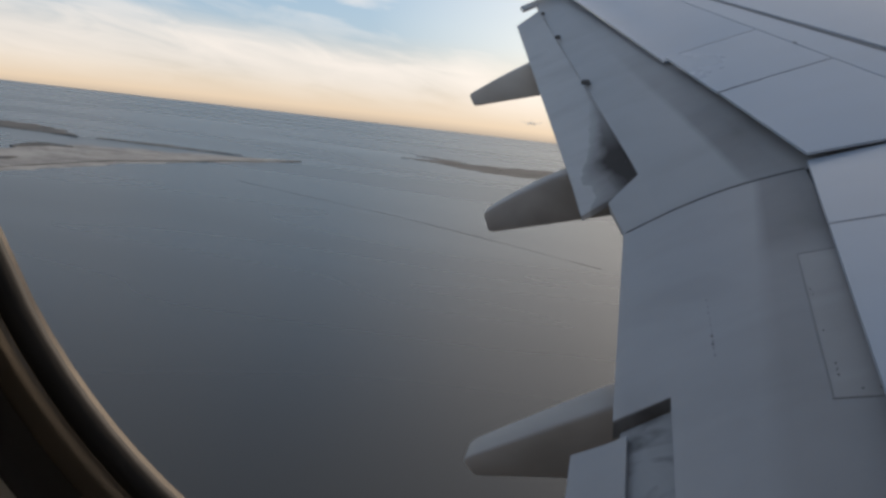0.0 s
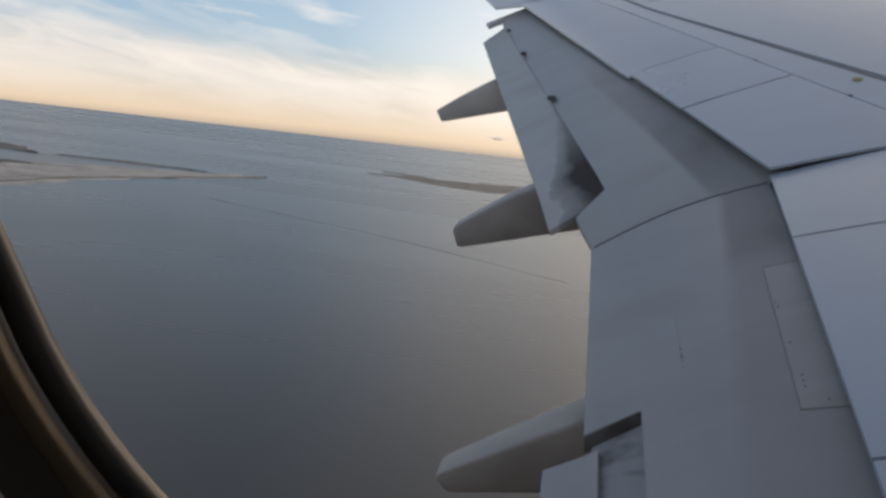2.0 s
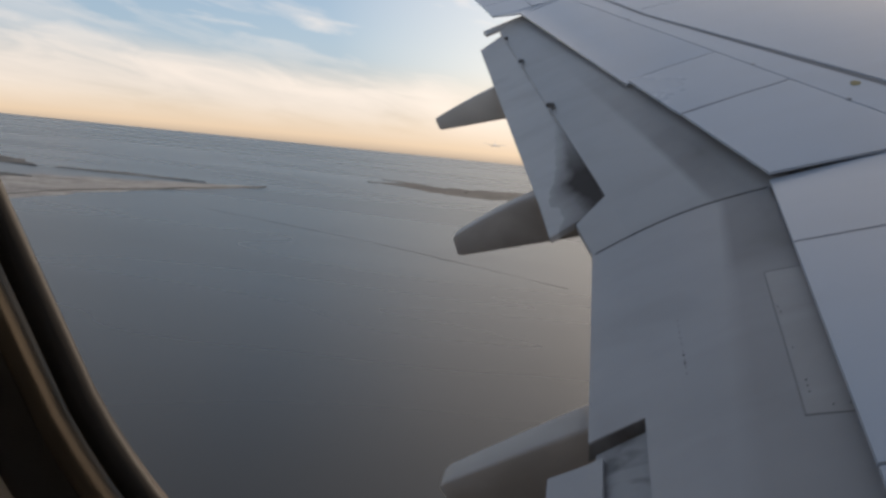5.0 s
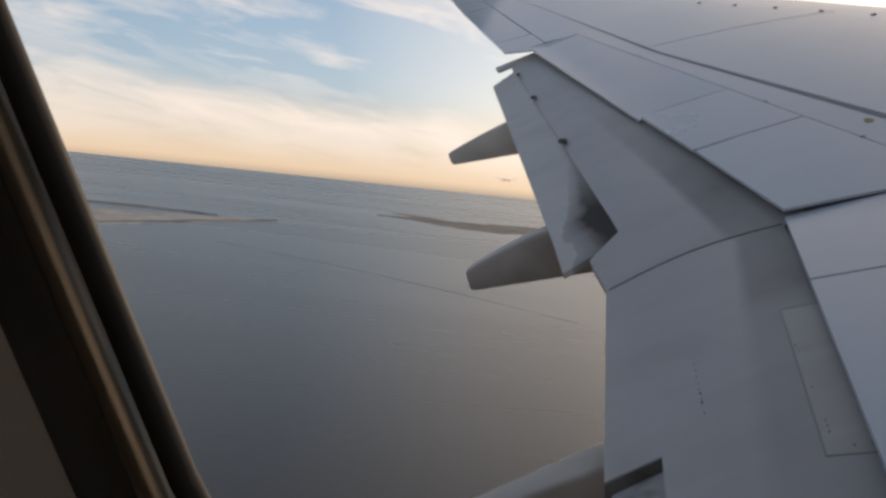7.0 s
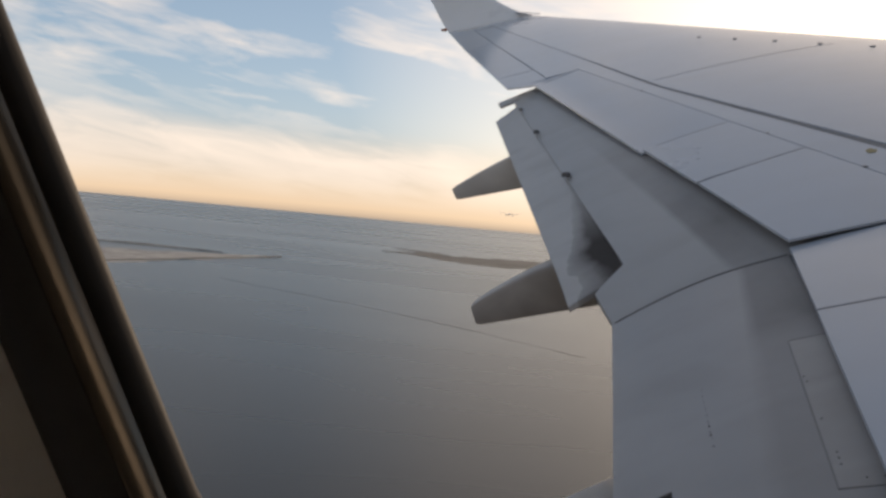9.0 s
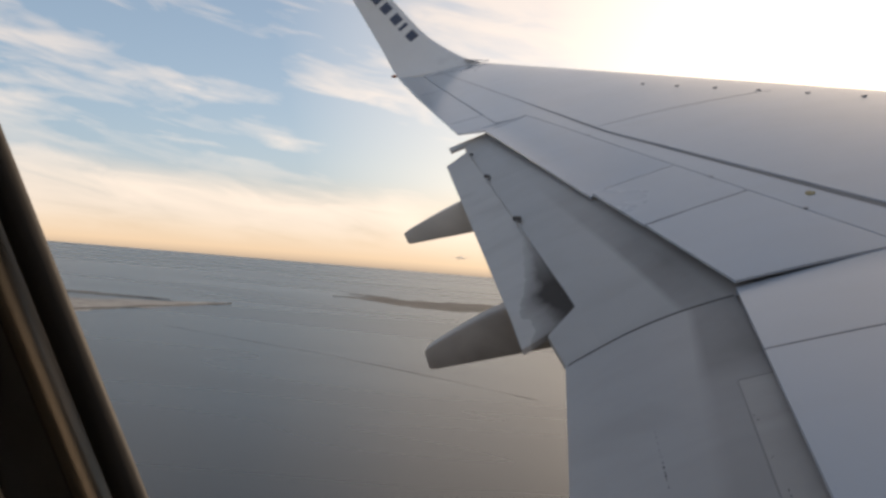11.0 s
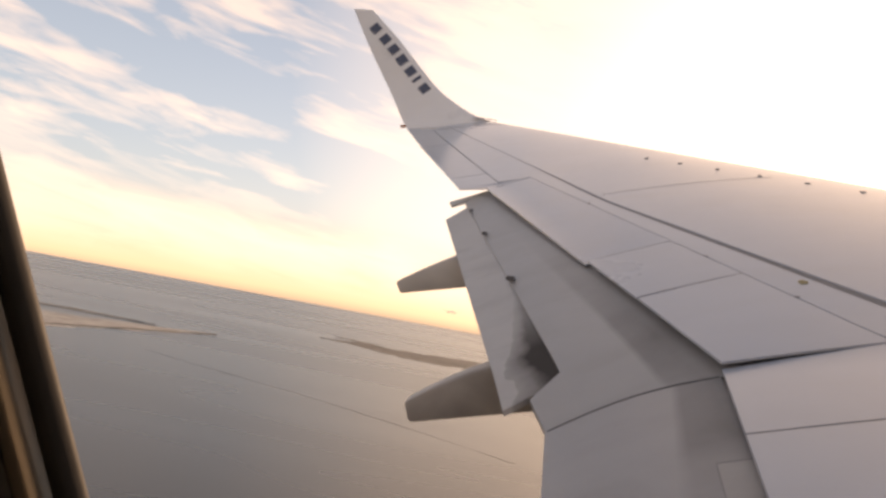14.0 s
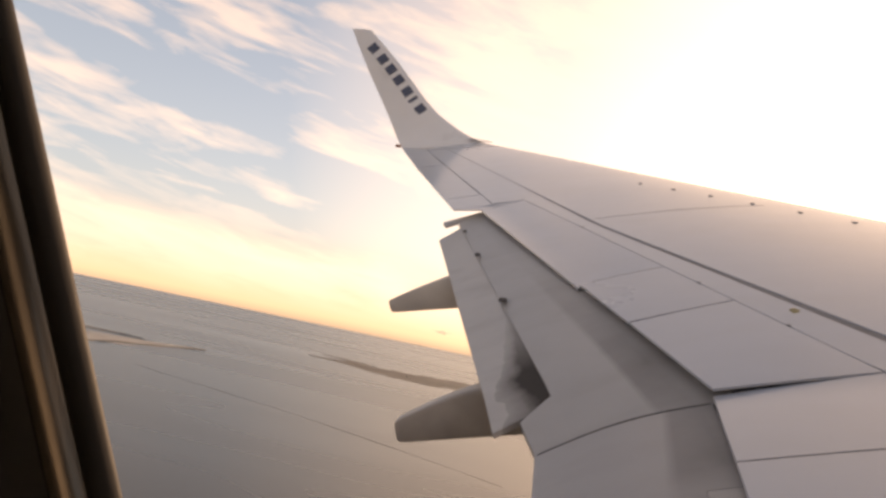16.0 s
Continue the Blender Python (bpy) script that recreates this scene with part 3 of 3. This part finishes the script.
tagged(sea, "grey-blue open sea with faint current bands", "sea", kind="structure")


# ---- land far off ----
def bearing(az, dist):
    """A place on the sea, by its bearing from the wing's cross axis and its distance."""
    a = radians(az)
    return Vector((math.sin(a) * dist, math.cos(a) * dist, SEA_Z))


def land_material(name, low, high, scale):
    m = bpy.data.materials.new(name)
    m.use_nodes = True
    N = Nodes(m.node_tree)
    pos = N.add("ShaderNodeTexCoord").outputs["Object"]
    a = N.noise(N.mapped(pos, (scale, scale, scale)), 1.0, 6.0, 0.65, 0.4)
    b = N.noise(N.mapped(pos, (scale * 6, scale * 6, scale * 6)), 1.0, 4.0, 0.6)
    col = N.mix(N.ramp(N.math("ADD", N.math("MULTIPLY", a, 0.75), N.math("MULTIPLY", b, 0.25)), [(0.40, 0.0), (0.58, 1.0)]), low, high)
    bsdf = N.add("ShaderNodeBsdfPrincipled", {"Base Color": col, "Roughness": 0.85})
    N.add("ShaderNodeOutputMaterial", {"Surface": bsdf.outputs[0]})
    return m


SALT = land_material("salt_flat", (0.22, 0.208, 0.195), (0.40, 0.38, 0.35), 0.012)
SCRUB = land_material("shore_scrub", (0.075, 0.076, 0.071), (0.145, 0.135, 0.122), 0.01)
ROCK = land_material("island_rock", (0.09, 0.10, 0.09), (0.20, 0.18, 0.16), 0.02)


def low_land(name, spine, widths, height, mat, label, seed, parent=None):
    """A low strip of land along a spine, with a ragged shore and a slight rise."""
    bm = bmesh.new()
    rows, n = [], 60
    for i in range(n + 1):
        f = i / n * (len(spine) - 1)
        k = min(int(f), len(spine) - 2)
        c = spine[k].lerp(spine[k + 1], f - k)
        w = lerp(widths[k], widths[k + 1], f - k)
        d = (spine[k + 1] - spine[k]).normalized()
        side = Vector((-d.y, d.x, 0))
        row = []
        for j in range(-4, 5):
            v = j / 4
            rag = 1 + 0.35 * noise.noise(Vector((i * 0.23, math.copysign(3, v) + seed, seed)))
            p = c + side * (v * w / 2 * rag)
            p.z = SEA_Z - 0.5 + (height + 0.5) * (1 - abs(v) ** 3) * (0.7 + 0.5 * noise.noise(Vector((i * 0.2, j * 0.7, seed))))
            row.append(bm.verts.new(p))
        rows.append(row)
    grid_faces(bm, rows)
    ob = part(name, bm, mat, parent, "", 60)
    return tagged(ob, label, "" if parent else "land")


spit = low_land("sand_spit", [bearing(-46, 1380), bearing(-40, 1560), bearing(-33.5, 1800), bearing(-27, 1880), bearing(-21.3, 2000)], [160, 260, 330, 170, 8], 2.0, SALT, "pale narrow sand spit with dark scrub reaching into grey sea", 1.0)
low_land("scrub_patch", [bearing(-46, 1420), bearing(-42.5, 1520), bearing(-38.5, 1610)], [170, 140, 8], 3.6, SCRUB, "dark scrub patch", 3.0, spit)
low_land("scrub_patch", [bearing(-38.8, 1800), bearing(-37, 1890), bearing(-35.4, 1860)], [10, 70, 8], 3.6, SCRUB, "dark scrub patch", 8.0, spit)
low_land("wet_shore", [bearing(-40, 1450), bearing(-33.5, 1650), bearing(-27, 1805), bearing(-21.1, 2000)], [8, 14, 14, 6], 2.6, SCRUB, "dark wet edge of the sand", 12.0, spit)
low_land("scrub_shore", [bearing(-50, 2300), bearing(-43, 2420), bearing(-38, 2300), bearing(-35.2, 2130)], [430, 330, 190, 12], 4.0, SCRUB, "dark scrub-covered shore behind a pale sand spit", 2.0)
low_land("far_shoal", [bearing(-34, 2130), bearing(-30, 2080), bearing(-25, 2000)], [16, 60, 8], 2.4, SCRUB, "thin dark shoal beyond a sand spit", 4.0)
low_land("flat_reef", [bearing(-14.4, 2470), bearing(-12.0, 2470), bearing(-7.5, 2390), bearing(-2, 2500)], [8, 110, 330, 360], 2.0, SCRUB, "long flat dark reef tapering to a point", 5.0)
low_land("reef_arm", [bearing(-13.4, 2610), bearing(-12.2, 2590), bearing(-10.5, 2520)], [6, 50, 110], 2.0, SCRUB, "short second arm of a flat dark reef", 6.0)


CURRENT = land_material("current_line_water", (0.030, 0.029, 0.028), (0.042, 0.040, 0.038), 0.02)
low_land("current_line", [bearing(-27, 1570), bearing(-21.3, 1400), bearing(-14.6, 1260), bearing(-7, 1120), bearing(0, 1020)], [2, 4, 6, 6, 6], 0.3, CURRENT, "thin dark current line across the grey sea", 9.0)["category"] = "water"


def hill_island(name, az0, az1, dist, height, depth, label, seed):
    a, b = bearing(az0, dist), bearing(az1, dist)
    along_, n, m = b - a, 64, 14
    back_ = Vector((along_.y, -along_.x, 0)).normalized()
    if back_.y < 0:
        back_ = -back_
    bm = bmesh.new()
    rows = []
    for j in range(m + 1):
        v = j / m
        row = []
        for i in range(n + 1):
            u = i / n
            ridge = math.sin(math.pi * min(u * 1.12, 1)) ** 0.55 * (0.62 + 0.55 * noise.noise(Vector((u * 4.3 + seed, 0.5, seed))) + 0.22 * noise.noise(Vector((u * 13 + seed, 2.0, v * 2))))
            h = height * max(ridge, 0) * math.sin(math.pi * v) ** 0.8 * (0.9 + 0.3 * noise.noise(Vector((u * 18, v * 6, seed))))
            p = a + along_ * u + back_ * (v - 0.5) * depth * (0.35 + math.sin(math.pi * u)) / 1.35
            p.z = SEA_Z - 1 + max(h, 0)
            row.append(bm.verts.new(p))
        rows.append(row)
    grid_faces(bm, rows)
    return tagged(part(name, bm, ROCK, None, "", 60), label, "island")


hill_island("rocky_island", -1.5, 11.5, 2640, 100, 260, "hazy grey rocky island with a jagged ridge", 7.0)
hill_island("far_island", 6.8, 14.0, 3600, 75, 240, "faint distant island with a flat top", 11.0)

# ---- another aeroplane, far off over the sea ----
def far_airliner(az, dist, z):
    base = bearing(az, dist)
    base.z = z
    plane = tagged(new("distant_airliner"), "tiny grey airliner flying low over the sea", "airplane")
    plane.matrix_world = Matrix.Translation(base) @ Matrix.Rotation(radians(-az), 4, "Z")
    hull = [[(1.9 * r * math.cos(2 * math.pi * k / 16), y, 1.9 * r * math.sin(2 * math.pi * k / 16)) for k in range(16)] for y, r in ((-17, 0.15), (-13, 0.55), (-7, 1.0), (10, 1.0), (14, 0.75), (16.5, 0.2))]
    part("fuselage", loft(hull), WHITE, plane, "", 40)

    def blade(name, root, tip, c0, c1, t0, t1, parent):
        rows = []
        for p, c, t in ((Vector(root), c0, t0), (Vector(tip), c1, t1)):
            span = (Vector(tip) - Vector(root)).normalized()
            n = span.cross(Vector((0, 1, 0))).normalized()
            rows.append([p + Vector((0, c * f, 0)) + n * t * h for f, h in ((0.5, 0), (0.2, 1), (-0.2, 0.8), (-0.5, 0), (-0.2, -0.8), (0.2, -1))])
        return part(name, loft(rows), SKIN, parent, "", 40)
    for side in (-1, 1):
        w = blade("wing", (side * 1.5, 2, -0.9), (side * 16.5, -3.5, 1.7), 6.5, 1.8, 0.45, 0.14, plane)
        blade("winglet", (side * 16.5, -3.5, 1.7), (side * 17.4, -4.6, 4.4), 1.7, 0.7, 0.13, 0.06, w)
        blade("tailplane", (side * 0.8, -14.5, 1.0), (side * 6.4, -16.5, 1.6), 3.2, 1.3, 0.2, 0.08, plane)
        nacelle = [[(side * 5.2 + r * math.cos(2 * math.pi * k / 14), y, -1.6 + r * math.sin(2 * math.pi * k / 14)) for k in range(14)] for y, r in ((5.0, 0.9), (4.0, 1.05), (1.5, 0.95), (0.2, 0.6))]
        part("engine", loft(nacelle), SKIN, plane, "", 40)
    blade("tail_fin", (0, -13, 1.5), (0, -16, 8.2), 5.0, 2.0, 0.25, 0.1, plane)


far_airliner(-6.0, 1350.0, -20.0)

# ---- cabin window ----
EYE = Vector((-6.45, 1.6, 0.8))
LEAN = radians(16.4)


def opening(out, y, n=96):
    """The window's outline, grown outwards, as points in the aeroplane's axes."""
    hw, hh, r = 0.122 + out, 0.178 + out, 0.0962 + out
    pts = []
    for k in range(n):
        a = 2 * math.pi * k / n
        ca, sa = math.cos(a), math.sin(a)
        px = math.copysign(hw - r, ca) + r * ca
        pz = math.copysign(hh - r, sa) + r * sa
        x = 0.0247 + px * math.cos(LEAN) - pz * math.sin(LEAN)
        z = 0.0623 + px * math.sin(LEAN) + pz * math.cos(LEAN)
        pts.append((EYE.x + x, EYE.y + y, EYE.z + z))
    return pts


window = tagged(new("cabin_window"), "dark rounded cabin window frame with worn rubber seals", "window")
window.matrix_world = PLANE


def band(name, profile, mat, label):
    return part(name, loft([opening(o, y) for o, y in profile] + [opening(profile[0][0], profile[0][1])], False), mat, window, label, 50)


band("rim", [(0.0006, 0.1118), (0.0001, 0.1110), (0.0, 0.1105), (0.0001, 0.1098), (0.0005, 0.1088), (0.0011, 0.1078), (0.0019, 0.1071), (0.0027, 0.1069), (0.005, 0.1118)], RIM, "dark rubber rim")
band("spacer", [(0.0025, 0.1074), (0.0028, 0.1066), (0.0036, 0.1018), (0.0042, 0.1012), (0.0056, 0.1020), (0.0056, 0.118)], BROWN, "glossy dark brown spacer")
band("backing", [(0.0030, 0.1100), (0.0070, 0.1050), (0.0100, 0.1050), (0.0100, 0.1125), (0.0030, 0.1125)], RUBBER, "black rubber bed of the window seals")
band("gasket", [(0.0040, 0.1024), (0.0044, 0.1016), (0.0062, 0.1012), (0.0082, 0.1004), (0.0092, 0.0986), (0.0102, 0.0976), (0.0112, 0.0976), (0.0119, 0.0985), (0.0119, 0.100)], RUBBER, "black rubber gasket")

# cabin wall with its opening, closed round the camera


def wall_rim(y, n=96):
    pts = []
    for k in range(n):
        a = 2 * math.pi * k / n
        ca, sa = math.cos(a), math.sin(a)
        f = min(0.36 / max(abs(ca), 1e-6), 0.44 / max(abs(sa), 1e-6))
        pts.append((EYE.x + f * ca, EYE.y + y, EYE.z + f * sa + 0.05))
    return pts


bm = loft([opening(0.0113, 0.112), opening(0.0115, 0.0995), opening(0.0119, 0.0985), opening(0.06, 0.094), wall_rim(0.06), wall_rim(0.20), opening(0.10, 0.16), opening(0.0113, 0.112)], False)
wall = tagged(part("wall_port", bm, LINER, None, "", 40), "plain grey-beige cabin wall panel round the window", "wall", kind="structure")
wall.matrix_world = PLANE
wall.data.materials.append(HULL_PAINT)
for p in wall.data.polygons:
    if p.center.y > EYE.y + 0.13:
        p.material_index = 1

# the fuselage: a round hull and its lining, each with two rows of windows
HULL_Z, HULL_BACK, HULL_FRONT, PITCH_X = 0.50, -17.0, 5.0, 0.508


def hull(radius):
    """A tube from tail to nose, open at the windows and round the panel beside the camera."""
    bm = bmesh.new()
    lo, hi, n = 0.62, 1.00, 48
    turns = [2 * math.pi * k / n for k in range(n)]
    for z in (lo, hi, EYE.z - 0.39, EYE.z + 0.49):
        a = math.asin((z - HULL_Z) / radius)
        turns += [a, math.pi - a]
    turns = sorted(a % (2 * math.pi) for a in turns)
    xs = [EYE.x - 0.36, EYE.x + 0.36]
    for k in range(-19, 22):
        c = EYE.x + 0.02 + PITCH_X * k
        if k and HULL_BACK < c < HULL_FRONT:
            xs += [c - 0.12, c + 0.12]
    xs = sorted([HULL_BACK, HULL_FRONT] + xs)
    rows = [[bm.verts.new((x, radius * math.cos(a), HULL_Z + radius * math.sin(a))) for a in turns] for x in xs]
    for j in range(len(xs) - 1):
        xm = (xs[j] + xs[j + 1]) / 2
        off = (xm - EYE.x - 0.02) / PITCH_X
        beside = abs(xm - EYE.x) < 0.36
        in_window = abs(off - round(off)) * PITCH_X < 0.12 and round(off) != 0
        for i in range(len(turns)):
            a, b = turns[i], turns[(i + 1) % len(turns)] + (2 * math.pi if i == len(turns) - 1 else 0)
            z, port = HULL_Z + radius * math.sin((a + b) / 2), math.cos((a + b) / 2) > 0
            if (in_window and lo < z < hi) or (port and beside and EYE.z - 0.39 < z < EYE.z + 0.49):
                continue
            k = (i + 1) % len(turns)
            bm.faces.new((rows[j][i], rows[j][k], rows[j + 1][k], rows[j + 1][i]))
    return bm


fuselage = tagged(part("wall_fuselage", hull(1.95), HULL_PAINT, None, "", 40), "rounded grey airliner fuselage with rows of windows", "wall", kind="structure")
fuselage.matrix_world = PLANE
lining = tagged(part("wall_lining", hull(1.85), LINER, None, "", 40), "plain grey-beige cabin lining with rows of windows", "wall", kind="structure")
lining.matrix_world = PLANE
for name, x in (("wall_front", HULL_FRONT), ("wall_back", HULL_BACK)):
    ring = [[(x + d, r * 1.95 * math.cos(2 * math.pi * k / 48), HULL_Z + r * 1.95 * math.sin(2 * math.pi * k / 48)) for k in range(48)] for d, r in ((0.0, 1.0), (math.copysign(0.5, x + 6), 0.8), (math.copysign(0.75, x + 6), 0.3))]
    ob = tagged(part(name, loft(ring), HULL_PAINT, None, "", 60), "plain rounded end of the fuselage", "wall", kind="structure")
    ob.matrix_world = PLANE
ob = tagged(part("floor", box((HULL_BACK + HULL_FRONT) / 2, 0, -0.62, HULL_FRONT - HULL_BACK - 0.1, 2.8, 0.06), LINER), "plain grey-beige cabin floor", "floor", kind="structure")
ob.matrix_world = PLANE
